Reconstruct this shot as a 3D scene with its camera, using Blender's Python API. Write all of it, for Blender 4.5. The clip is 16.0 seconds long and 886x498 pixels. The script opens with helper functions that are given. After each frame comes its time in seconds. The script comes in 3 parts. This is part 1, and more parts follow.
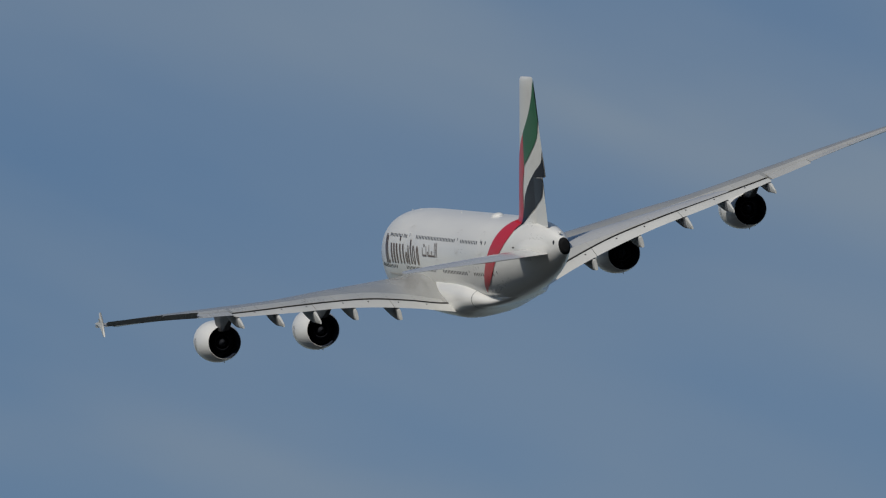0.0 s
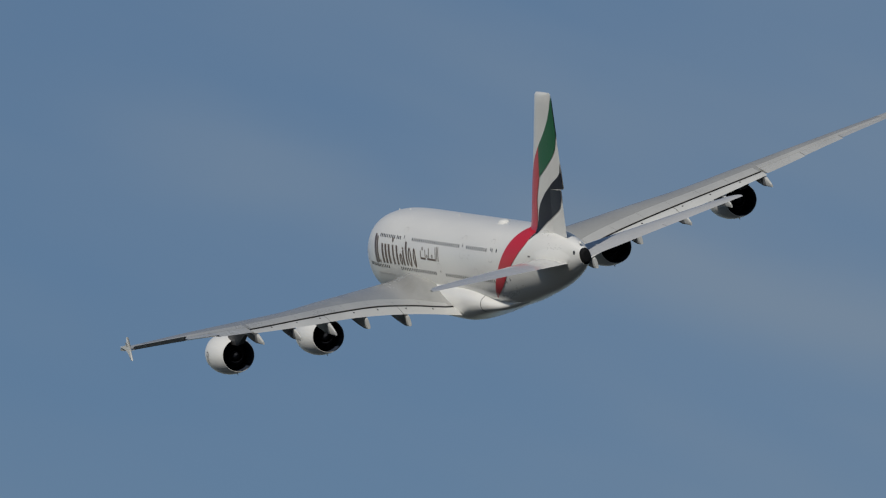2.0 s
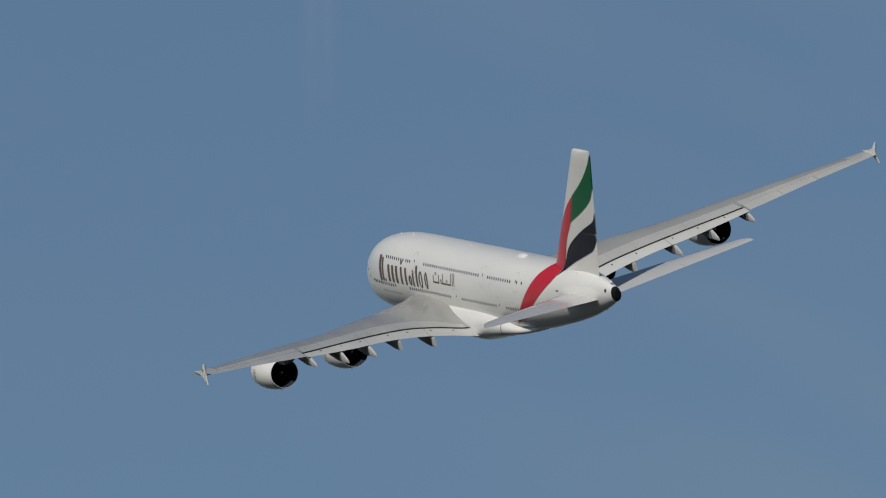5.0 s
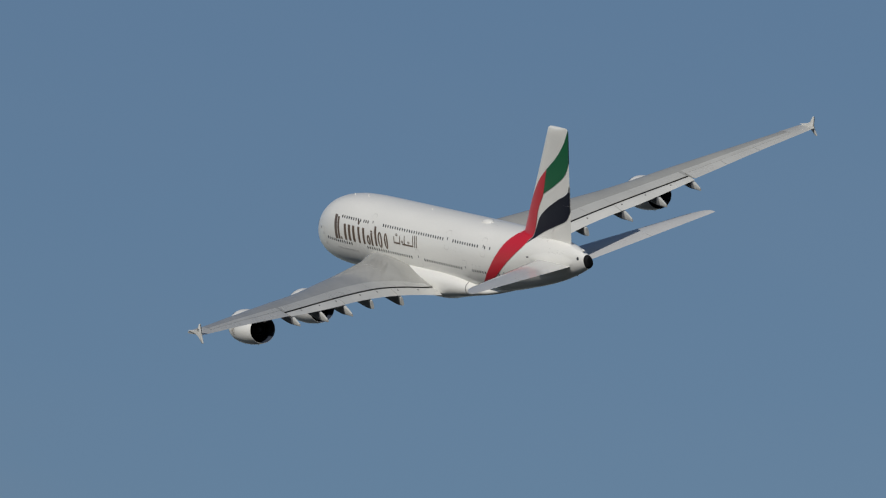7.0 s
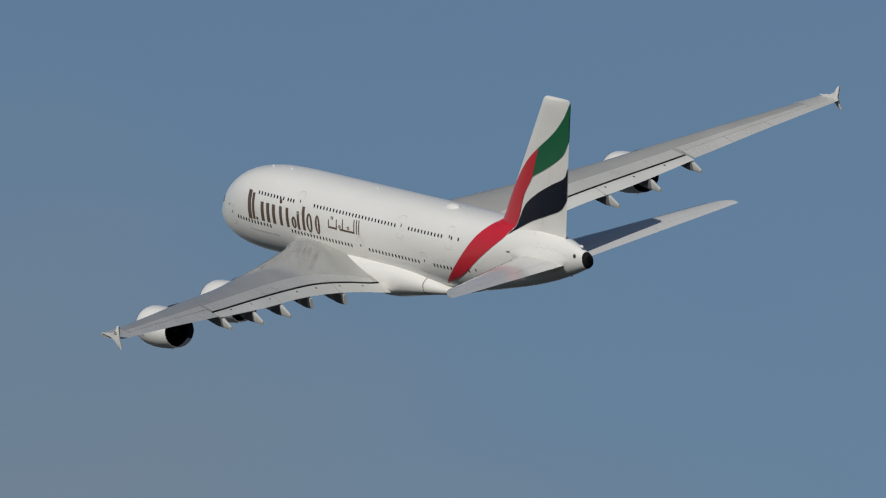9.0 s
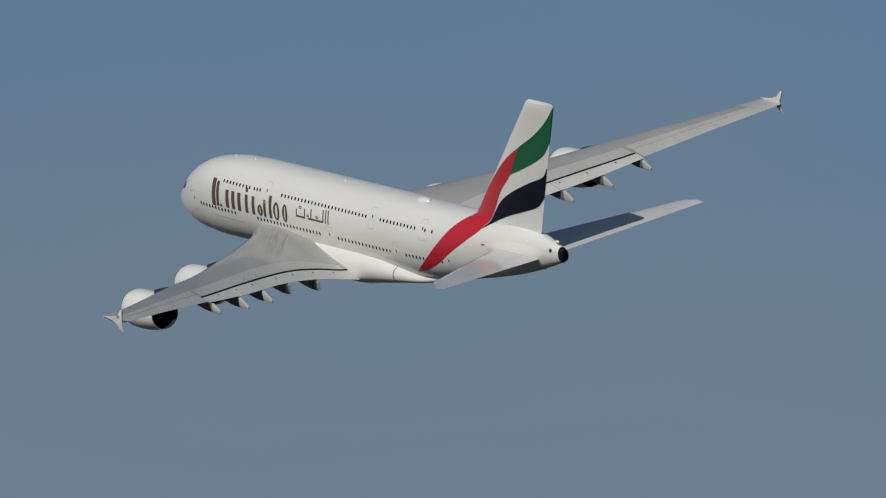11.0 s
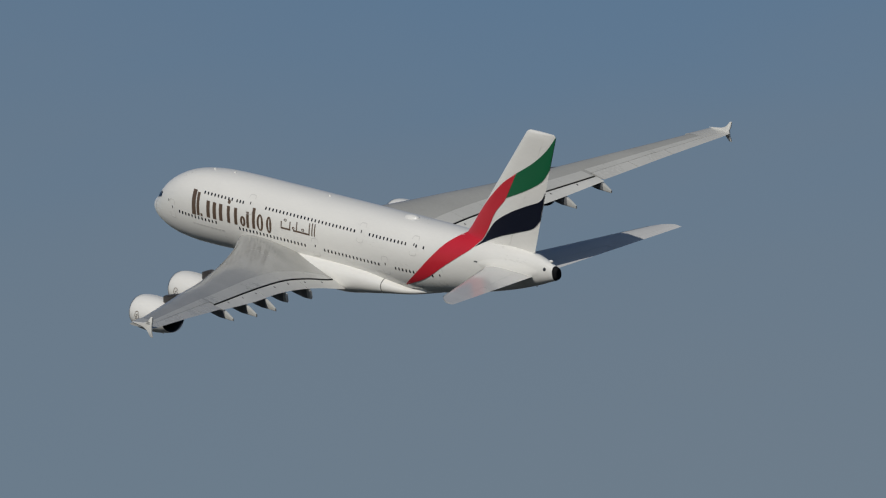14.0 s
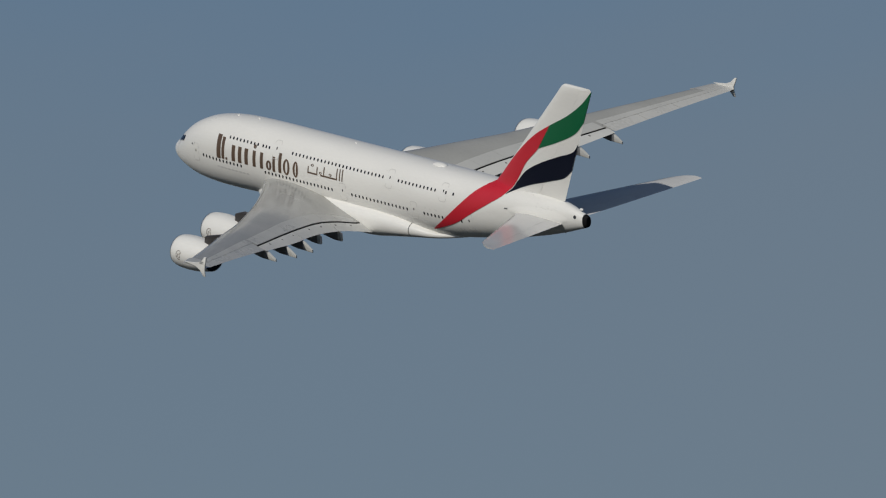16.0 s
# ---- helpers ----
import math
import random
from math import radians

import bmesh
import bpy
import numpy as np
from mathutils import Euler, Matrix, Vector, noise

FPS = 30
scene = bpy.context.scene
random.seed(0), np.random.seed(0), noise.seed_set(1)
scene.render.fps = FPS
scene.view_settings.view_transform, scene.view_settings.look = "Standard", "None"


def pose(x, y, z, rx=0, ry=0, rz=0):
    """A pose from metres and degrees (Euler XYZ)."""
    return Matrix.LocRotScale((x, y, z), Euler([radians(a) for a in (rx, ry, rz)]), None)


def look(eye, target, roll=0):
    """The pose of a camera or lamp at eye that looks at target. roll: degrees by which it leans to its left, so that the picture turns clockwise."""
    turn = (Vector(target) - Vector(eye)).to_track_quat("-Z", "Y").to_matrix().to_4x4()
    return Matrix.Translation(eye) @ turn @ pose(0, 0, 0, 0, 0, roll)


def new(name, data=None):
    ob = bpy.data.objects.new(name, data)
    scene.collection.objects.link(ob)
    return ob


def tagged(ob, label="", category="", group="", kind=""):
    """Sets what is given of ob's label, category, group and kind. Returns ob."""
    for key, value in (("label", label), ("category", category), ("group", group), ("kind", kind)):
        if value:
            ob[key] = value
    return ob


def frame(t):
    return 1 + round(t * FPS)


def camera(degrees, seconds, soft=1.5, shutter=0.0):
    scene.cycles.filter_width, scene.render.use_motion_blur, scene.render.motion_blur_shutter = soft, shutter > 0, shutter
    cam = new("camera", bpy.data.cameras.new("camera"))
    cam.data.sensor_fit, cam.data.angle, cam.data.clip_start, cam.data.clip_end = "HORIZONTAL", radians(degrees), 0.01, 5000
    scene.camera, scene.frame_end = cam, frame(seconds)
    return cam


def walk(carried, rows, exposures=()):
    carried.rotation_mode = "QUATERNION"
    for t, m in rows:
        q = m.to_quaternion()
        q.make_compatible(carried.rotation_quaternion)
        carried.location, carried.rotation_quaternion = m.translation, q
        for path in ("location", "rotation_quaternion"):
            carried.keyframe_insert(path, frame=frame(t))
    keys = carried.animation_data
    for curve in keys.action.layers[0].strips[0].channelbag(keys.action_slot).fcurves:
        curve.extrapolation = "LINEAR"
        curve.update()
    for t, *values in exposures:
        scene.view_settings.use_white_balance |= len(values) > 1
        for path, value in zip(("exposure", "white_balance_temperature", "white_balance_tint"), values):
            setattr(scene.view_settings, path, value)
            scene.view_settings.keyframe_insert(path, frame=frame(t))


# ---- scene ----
cam = camera(2.6, 16.0, soft=1.2)
walk(cam, [
    (0, pose(0, 0, 1.7, 100.5999, 0, 0.1733)),
    (0.5, pose(0, 0, 1.7, 100.4075, 0, 0.4465)),
    (1, pose(0, 0, 1.7, 100.2297, 0, 0.6562)),
    (1.5, pose(0, 0, 1.7, 100.0864, 0, 0.9560)),
    (2, pose(0, 0, 1.7, 99.9837, 0, 1.4045)),
    (2.5, pose(0, 0, 1.7, 99.8857, 0, 1.8115)),
    (3, pose(0, 0, 1.7, 99.8055, 0, 2.1923)),
    (3.5, pose(0, 0, 1.7, 99.7074, 0, 2.5374)),
    (4, pose(0, 0, 1.7, 99.5682, 0, 2.8389)),
    (6.3, pose(0, 0, 1.7, 98.9915, 0, 4.4818)),
    (6.5, pose(0, 0, 1.7, 98.9352, 0, 4.6203)),
    (7, pose(0, 0, 1.7, 98.8037, 0, 4.9679)),
    (7.5, pose(0, 0, 1.7, 98.6922, 0, 5.3493)),
    (8, pose(0, 0, 1.7, 98.5994, 0, 5.7710)),
    (8.5, pose(0, 0, 1.7, 98.5328, 0, 6.1735)),
    (9, pose(0, 0, 1.7, 98.4331, 0, 6.5470)),
    (9.2, pose(0, 0, 1.7, 98.3822, 0, 6.6977)),
    (11.5, pose(0, 0, 1.7, 98.0540, 0, 8.8221)),
    (12, pose(0, 0, 1.7, 97.9833, 0, 9.2939)),
    (12.5, pose(0, 0, 1.7, 97.9134, 0, 9.7475)),
    (13, pose(0, 0, 1.7, 97.8706, 0, 10.2010)),
    (13.5, pose(0, 0, 1.7, 97.8303, 0, 10.6817)),
    (14, pose(0, 0, 1.7, 97.8119, 0, 11.1737)),
    (14.5, pose(0, 0, 1.7, 97.7578, 0, 11.6920)),
    (15, pose(0, 0, 1.7, 97.6519, 0, 12.2219)),
    (15.5, pose(0, 0, 1.7, 97.5384, 0, 12.7545)),
    (16, pose(0, 0, 1.7, 97.4671, 0, 13.2937)),
], exposures=[(0, 0.0), (9.2, 0.0), (11.5, -0.10), (16, -0.15)])

# ---- world and sun ----
SUN = Vector((-0.385, -0.78, 0.50)).normalized()
world = bpy.data.worlds.new("sky")
scene.world = world
world.use_nodes = True
wt = world.node_tree
wt.nodes.clear()


def wnode(kind):
    return wt.nodes.new(kind)


def wmix(blend="MIX"):
    n = wnode("ShaderNodeMix")
    n.data_type, n.blend_type = "RGBA", blend
    return n


def wmath(op, a, b=None, clamp=False):
    n = wnode("ShaderNodeMath")
    n.operation, n.use_clamp = op, clamp
    for i, v in enumerate((a, b)):
        if v is None:
            continue
        if isinstance(v, (int, float)):
            n.inputs[i].default_value = v
        else:
            wt.links.new(v, n.inputs[i])
    return n.outputs[0]


def wsmooth(v, a, b):
    n = wnode("ShaderNodeMapRange")
    n.interpolation_type = "SMOOTHSTEP"
    wt.links.new(v, n.inputs[0])
    n.inputs[1].default_value, n.inputs[2].default_value = a, b
    return n.outputs[0]


sky = wnode("ShaderNodeTexSky")
sky.sky_type, sky.sun_disc = "NISHITA", False
sky.sun_elevation = math.asin(SUN.z)
sky.sun_rotation = math.atan2(SUN.x, SUN.y)
sky.altitude, sky.air_density, sky.dust_density, sky.ozone_density = 50, 1.0, 0.4, 2.0
coord = wnode("ShaderNodeTexCoord")
split = wnode("ShaderNodeSeparateXYZ")
wt.links.new(coord.outputs["Generated"], split.inputs[0])
# bearing (degrees, to the left of north) and height of a direction (degrees)
bearing = wmath("MULTIPLY", wmath("ARCTAN2", wmath("MULTIPLY", split.outputs[0], -1.0), split.outputs[1]), 57.2958)
height = wmath("MULTIPLY", wmath("ARCSINE", split.outputs[2]), 57.2958)


def streaks(turn, sx, sy, detail, offset):
    """Soft cirrus: noise drawn out along a slanting line."""
    c, s = math.cos(radians(turn)), math.sin(radians(turn))
    u = wmath("ADD", wmath("MULTIPLY", bearing, c * sx), wmath("MULTIPLY", height, s * sx))
    v = wmath("ADD", wmath("MULTIPLY", bearing, -s * sy), wmath("MULTIPLY", height, c * sy))
    comb = wnode("ShaderNodeCombineXYZ")
    wt.links.new(u, comb.inputs[0])
    wt.links.new(v, comb.inputs[1])
    comb.inputs[2].default_value = offset
    n = wnode("ShaderNodeTexNoise")
    n.inputs["Scale"].default_value, n.inputs["Detail"].default_value = 1.0, detail
    n.inputs["Roughness"].default_value = 0.45
    wt.links.new(comb.outputs[0], n.inputs["Vector"])
    return n.outputs["Fac"]


early = wsmooth(bearing, 4.6, 1.2)
late = wsmooth(bearing, 4.5, 6.9)
cirrus = wmath("MULTIPLY", wsmooth(streaks(24, 0.45, 1.9, 2.0, 3.1), 0.42, 0.72), wmath("ADD", wmath("MULTIPLY", early, 0.31), 0.02))
slant = wmath("MULTIPLY", wmath("MAXIMUM", wmath("SUBTRACT", 7.7, bearing), 0.0), 0.36)
low = wmath("ADD", wmath("ADD", height, slant), wmath("MULTIPLY", streaks(-12, 0.5, 1.6, 3.0, 8.4), 1.15))
low = wmath("MULTIPLY", wsmooth(low, 9.68, 7.8), late)


def bank(b0, h0, slope, wide):
    """A long soft streak of thin cloud: h = h0 + slope * (bearing - b0)."""
    d = wmath("DIVIDE", wmath("SUBTRACT", height, wmath("ADD", wmath("MULTIPLY", bearing, slope), h0 - slope * b0)), wide)
    return wmath("POWER", 2.718, wmath("MULTIPLY", wmath("MULTIPLY", d, d), -1.0))


bands = wmath("MULTIPLY", wmath("ADD", bank(0.2, 9.78, 0.26, 0.17), bank(-1.13, 10.8, 0.238, 0.22)), wsmooth(bearing, 2.75, 1.9))
bands = wmath("MULTIPLY", bands, wmath("MULTIPLY", wsmooth(streaks(14, 0.8, 2.2, 3.0, 1.7), 0.15, 0.6), 0.5))
veil = wmath("MULTIPLY", wsmooth(streaks(16, 0.7, 2.2, 4.0, 5.5), 0.35, 0.7), wmath("ADD", 0.03, wmath("MULTIPLY", early, 0.1)))
thin = wmath("ADD", wmath("ADD", wmath("ADD", cirrus, bands), veil), wmath("MULTIPLY", wsmooth(bearing, 1.6, 0.2), 0.17), True)
haze = wmath("MULTIPLY", low, wmath("ADD", 0.52, wmath("MULTIPLY", wsmooth(bearing, 10.5, 14.0), -0.13)))


def trail(at):
    """One line of an old, fading vapour trail."""
    d = wmath("DIVIDE", wmath("SUBTRACT", bearing, at), 0.022)
    g = wmath("POWER", 2.718, wmath("MULTIPLY", wmath("MULTIPLY", d, d), -1.0))
    return wmath("MULTIPLY", wmath("MULTIPLY", g, 0.26), wsmooth(height, 9.62, 10.2))


thin = wmath("ADD", thin, wmath("ADD", trail(3.918), trail(3.868)), True)
gain = wmix("MULTIPLY")
gain.inputs[0].default_value = 1.0
wt.links.new(sky.outputs[0], gain.inputs[6])
gain.inputs[7].default_value = (0.72, 0.822, 0.97, 1)
high = wmix()
wt.links.new(thin, high.inputs[0])
wt.links.new(gain.outputs[2], high.inputs[6])
high.inputs[7].default_value = (4.1, 5.4, 7.05, 1)
cloud = wmix()
wt.links.new(haze, cloud.inputs[0])
wt.links.new(high.outputs[2], cloud.inputs[6])
cloud.inputs[7].default_value = (4.32, 4.85, 5.28, 1)
back = wnode("ShaderNodeBackground")
back.inputs[1].default_value = 0.0459
wt.links.new(cloud.outputs[2], back.inputs[0])
wt.links.new(back.outputs[0], wnode("ShaderNodeOutputWorld").inputs[0])

sun = new("sun", bpy.data.lights.new("sun", "SUN"))
sun.data.energy, sun.data.angle, sun.data.color = 2.75, radians(0.55), (1.0, 0.955, 0.88)
sun.matrix_world = look((0, 0, 0), -SUN)
scene.view_settings.exposure = 0.0


# ---- materials ----
def material(name, base, rough, metal=0.0, coat=0.0, vary=0.06, scale=0.35, bump=0.0, streak=0.0, fine=6.0, spec=0.5):
    """Painted or bare metal: a base colour with broad and fine unevenness and faint streaks along the airflow."""
    m = bpy.data.materials.new(name)
    m.use_nodes = True
    nt = m.node_tree
    b = nt.nodes["Principled BSDF"]
    b.inputs["Metallic"].default_value = metal
    b.inputs["Coat Weight"].default_value = coat
    b.inputs["Coat Roughness"].default_value = 0.08
    b.inputs["Specular IOR Level"].default_value = spec
    tc = nt.nodes.new("ShaderNodeTexCoord")
    mp = nt.nodes.new("ShaderNodeMapping")
    mp.inputs["Scale"].default_value = (1.0, 0.25 if streak else 1.0, 1.0)
    nt.links.new(tc.outputs["Object"], mp.inputs[0])
    broad, grain = nt.nodes.new("ShaderNodeTexNoise"), nt.nodes.new("ShaderNodeTexNoise")
    broad.inputs["Scale"].default_value, broad.inputs["Detail"].default_value = scale, 3
    grain.inputs["Scale"].default_value, grain.inputs["Detail"].default_value = fine, 4
    nt.links.new(mp.outputs[0], broad.inputs["Vector"])
    nt.links.new(mp.outputs[0], grain.inputs["Vector"])
    add = nt.nodes.new("ShaderNodeMath")
    add.operation = "MULTIPLY_ADD"
    nt.links.new(grain.outputs["Fac"], add.inputs[0])
    add.inputs[1].default_value = 0.5
    nt.links.new(broad.outputs["Fac"], add.inputs[2])
    ramp = nt.nodes.new("ShaderNodeMapRange")
    nt.links.new(add.outputs[0], ramp.inputs[0])
    ramp.inputs[1].default_value, ramp.inputs[2].default_value = 0.45, 1.05
    ramp.inputs[3].default_value, ramp.inputs[4].default_value = 1 - vary, 1 + vary * 0.6
    hue = nt.nodes.new("ShaderNodeMix")
    hue.data_type, hue.blend_type = "RGBA", "MULTIPLY"
    hue.inputs[0].default_value = 1.0
    hue.inputs[6].default_value = (*base, 1)
    nt.links.new(ramp.outputs[0], hue.inputs[7])
    nt.links.new(hue.outputs[2], b.inputs["Base Color"])
    rr = nt.nodes.new("ShaderNodeMapRange")
    nt.links.new(add.outputs[0], rr.inputs[0])
    rr.inputs[1].default_value, rr.inputs[2].default_value = 0.45, 1.05
    rr.inputs[3].default_value, rr.inputs[4].default_value = rough * 0.8, rough * 1.25
    nt.links.new(rr.outputs[0], b.inputs["Roughness"])
    if bump:
        bp = nt.nodes.new("ShaderNodeBump")
        bp.inputs["Strength"].default_value, bp.inputs["Distance"].default_value = bump, 0.02
        nt.links.new(add.outputs[0], bp.inputs["Height"])
        nt.links.new(bp.outputs[0], b.inputs["Normal"])
    return m


WHITE = material("white_paint", (0.80, 0.79, 0.75), 0.32, coat=0.35, vary=0.05, streak=1, bump=0.05)
WING = material("grey_wing_paint", (0.345, 0.345, 0.325), 0.22, coat=0.2, vary=0.10, streak=1, bump=0.05)
FLAP = material("pale_grey_paint", (0.54, 0.54, 0.515), 0.35, vary=0.08, streak=1)
STAB = material("tailplane_paint", (0.54, 0.54, 0.53), 0.20, coat=0.4, vary=0.06, streak=1)
AILERON = material("aileron_paint", (0.46, 0.46, 0.44), 0.28, coat=0.2, vary=0.08, streak=1)
PALE = material("spoiler_paint", (0.44, 0.44, 0.42), 0.3, coat=0.1, vary=0.08, streak=1)
LEADING = material("bare_metal", (0.62, 0.62, 0.62), 0.3, metal=0.9, vary=0.08)
RED = material("red_paint", (0.55, 0.02, 0.035), 0.32, coat=0.15, vary=0.06)
GREEN = material("green_paint", (0.005, 0.122, 0.046), 0.35, coat=0.1, vary=0.06)
BLACK = material("black_paint", (0.005, 0.007, 0.017), 0.36, vary=0.08, spec=0.28)
BROWN = material("bronze_paint", (0.115, 0.075, 0.05), 0.35, vary=0.08)
GLASS = material("window_glass", (0.012, 0.013, 0.016), 0.12, vary=0.05)
SEAM = material("panel_gap", (0.10, 0.10, 0.10), 0.6, vary=0.1)
GREY = material("door_outline", (0.62, 0.61, 0.585), 0.5, vary=0.05)
DARK = material("dark_metal", (0.03, 0.034, 0.042), 0.6, vary=0.2, spec=0.3)
DUCT = material("duct_lining_grey", (0.038, 0.048, 0.072), 0.5, vary=0.15, spec=0.2)
# near-black: painted shade of the flap slot, and the tail exhaust
GAP = material("gap_shade_and_exhaust_black", (0.012, 0.012, 0.013), 0.8, vary=0.2, spec=0.1)
TRACK = material("dark_fairing_grey", (0.17, 0.175, 0.185), 0.5, vary=0.12, spec=0.4)
SOOT = material("exhaust_metal", (0.018, 0.02, 0.026), 0.6, vary=0.2, spec=0.2)
FAIR = material("fairing_grey_paint", (0.44, 0.44, 0.42), 0.4, vary=0.1)
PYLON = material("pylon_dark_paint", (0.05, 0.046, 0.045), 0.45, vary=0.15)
# assumed ground colour, set by the bounce light on the belly
BOUNCE_GROUND = material("bounce_ground", (0.024, 0.029, 0.029), 0.9, vary=0.3, scale=0.01, fine=0.3, bump=0.3)


# ---- helpers for shapes ----
def part(name, data, mat, parent, label="", smooth=True, sharp=35):
    """Link mesh data (verts, faces) or a ready mesh as one object under a thing or a part."""
    if isinstance(data, tuple):
        me = bpy.data.meshes.new(name)
        me.from_pydata([tuple(map(float, v)) for v in data[0]], [], data[1])
        bm = bmesh.new()
        bm.from_mesh(me)
        bmesh.ops.remove_doubles(bm, verts=bm.verts, dist=1e-5)
        bmesh.ops.recalc_face_normals(bm, faces=bm.faces)
        bm.to_mesh(me)
        bm.free()
        me.materials.append(mat)
        if smooth:
            me.polygons.foreach_set("use_smooth", [True] * len(me.polygons))
            me.set_sharp_from_angle(angle=radians(sharp))
    else:
        me = data
    ob = new(name, me)
    ob.parent = parent
    if label:
        ob["label"] = label
    return ob


def loft(rings, closed=True, caps=True):
    """Skin over rings of equal length."""
    n = len(rings[0])
    verts = [p for r in rings for p in r]
    faces = []
    for i in range(len(rings) - 1):
        for j in range(n if closed else n - 1):
            k = (j + 1) % n
            faces.append((i * n + j, i * n + k, (i + 1) * n + k, (i + 1) * n + j))
    if caps and closed:
        faces.append(tuple(range(n)))
        faces.append(tuple(range((len(rings) - 1) * n, len(rings) * n)))
    return verts, faces


def merge(*parts):
    verts, faces = [], []
    for v, f in parts:
        o = len(verts)
        verts += list(v)
        faces += [tuple(i + o for i in q) for q in f]
    return verts, faces


def mirrored(data, side):
    return ([(side * v[0], v[1], v[2]) for v in data[0]], data[1])


def curve(xs, ys):
    """Smooth monotone curve through control values."""
    xs, ys = np.array(xs, float), np.array(ys, float)
    h = np.diff(xs)
    d = np.diff(ys) / h
    m = np.zeros(len(xs))
    m[0], m[-1] = d[0], d[-1]
    for i in range(1, len(xs) - 1):
        if d[i - 1] * d[i] > 0:
            w1, w2 = 2 * h[i] + h[i - 1], h[i] + 2 * h[i - 1]
            m[i] = (w1 + w2) / (w1 / d[i - 1] + w2 / d[i])

    def f(x):
        x = min(max(float(x), xs[0]), xs[-1])
        i = min(max(int(np.searchsorted(xs, x)) - 1, 0), len(h) - 1)
        u = (x - xs[i]) / h[i]
        return float((2 * u**3 - 3 * u**2 + 1) * ys[i] + (u**3 - 2 * u**2 + u) * h[i] * m[i] + (-2 * u**3 + 3 * u**2) * ys[i + 1] + (u**3 - u**2) * h[i] * m[i + 1])

    return f


# ---- ground: out of view, added for the light it bounces onto the undersides ----
def build_ground():
    n, rings = 48, [0, 20, 80, 300, 900, 2000, 4600]
    verts = [(r * math.cos(2 * math.pi * k / n), r * math.sin(2 * math.pi * k / n), 0) for r in rings[1:] for k in range(n)]
    faces = [tuple(range(n))]
    for i in range(len(rings) - 2):
        for k in range(n):
            faces.append((i * n + k, i * n + (k + 1) % n, (i + 1) * n + (k + 1) % n, (i + 1) * n + k))
    tagged(part("ground", (verts, faces), BOUNCE_GROUND, None), "unseen flat ground added below the flight path for bounce light", "ground", kind="structure")


build_ground()

# ---- the airliner: x to its right, y forward (nose at 0), z up from the body's mid height ----
airliner = tagged(new("airliner"), "white four-engined double-deck jet airliner climbing in a banked turn", "airplane")
airliner.empty_display_size = 5

ST = [-0.7, -0.5, 0.1, 0.9, 2, 3.5, 5, 7, 9, 12, 15, 19, 44, 48, 52, 56, 60, 64, 68, 71, 72.4]
f_top = curve(ST, [-1.9, -1.38, -0.74, -0.2, 0.8, 1.87, 2.62, 3.33, 3.73, 4.05, 4.16, 4.2, 4.2, 4.2, 4.2, 4.18, 4.1, 3.95, 3.5, 2.68, 2.3])
f_bot = curve(ST, [-1.9, -2.3, -2.8, -3.22, -3.65, -4.05, -4.3, -4.46, -4.52, -4.5, -4.42, -4.3, -4.05, -3.75, -3.25, -2.58, -1.86, -0.98, 0.12, 1.08, 1.4])
f_wid = curve(ST, [0.02, 0.5, 1.0, 1.4, 1.85, 2.35, 2.72, 3.07, 3.32, 3.52, 3.57, 3.57, 3.57, 3.5, 3.25, 2.85, 2.3, 1.75, 1.1, 0.54, 0.38])
N_SEC = 2.2


def body_half(s, z):
    """Half width of the body at station s and height z."""
    c, h = (f_top(s) + f_bot(s)) / 2, (f_top(s) - f_bot(s)) / 2
    q = min(abs((z - c) / h), 1.0)
    return f_wid(s) * max(1 - q**N_SEC, 0) ** (1 / N_SEC)


def body_ring(s, n=56):
    c, h, w = (f_top(s) + f_bot(s)) / 2, (f_top(s) - f_bot(s)) / 2, f_wid(s)
    out = []
    for k in range(n):
        a = 2 * math.pi * k / n
        x, z = math.cos(a), math.sin(a)
        e = 2 / N_SEC
        out.append((w * math.copysign(abs(x) ** e, x), -s, c + h * math.copysign(abs(z) ** e, z)))
    return out


def skin(s, z, side, lift=0.012):
    """A point a little outside the body's skin."""
    return (side * (body_half(s, z) + lift), -s, z)


fuselage = part("fuselage", loft([body_ring(s) for s in [*np.linspace(-0.7, 9, 40), *np.linspace(9.6, 44, 30), *np.linspace(45, 70.95, 50)]]), WHITE, airliner)


def patch(fs, nu, nv, lift=0.012, side=-1):
    """A thin sheet on the skin; fs(u, v) gives station and height."""
    verts = [skin(*fs(u / nu, v / nv), side, lift) for v in range(nv + 1) for u in range(nu + 1)]
    faces = [(v * (nu + 1) + u, v * (nu + 1) + u + 1, (v + 1) * (nu + 1) + u + 1, (v + 1) * (nu + 1) + u) for v in range(nv) for u in range(nu)]
    return verts, faces


def rounded(w, h, r, n=4):
    """Outline of a rounded rectangle."""
    out = []
    for cx, cy, a0 in ((w / 2 - r, h / 2 - r, 0), (-w / 2 + r, h / 2 - r, 90), (-w / 2 + r, -h / 2 + r, 180), (w / 2 - r, -h / 2 + r, 270)):
        for k in range(n + 1):
            a = radians(a0 + 90 * k / n)
            out.append((cx + r * math.cos(a), cy + r * math.sin(a)))
    return out


def window_mesh():
    """A small rounded pane, slightly domed, facing -x."""
    o = rounded(0.25, 0.37, 0.11, 3)
    n = len(o)
    verts = [(0.0, p[0], p[1]) for p in o] + [(-0.014, p[0] * 0.8, p[1] * 0.85) for p in o]
    faces = [(k, (k + 1) % n, n + (k + 1) % n, n + k) for k in range(n)] + [tuple(range(n, 2 * n))]
    me = bpy.data.meshes.new("window")
    me.from_pydata(verts, [], faces)
    me.materials.append(GLASS)
    return me


WINDOW = window_mesh()


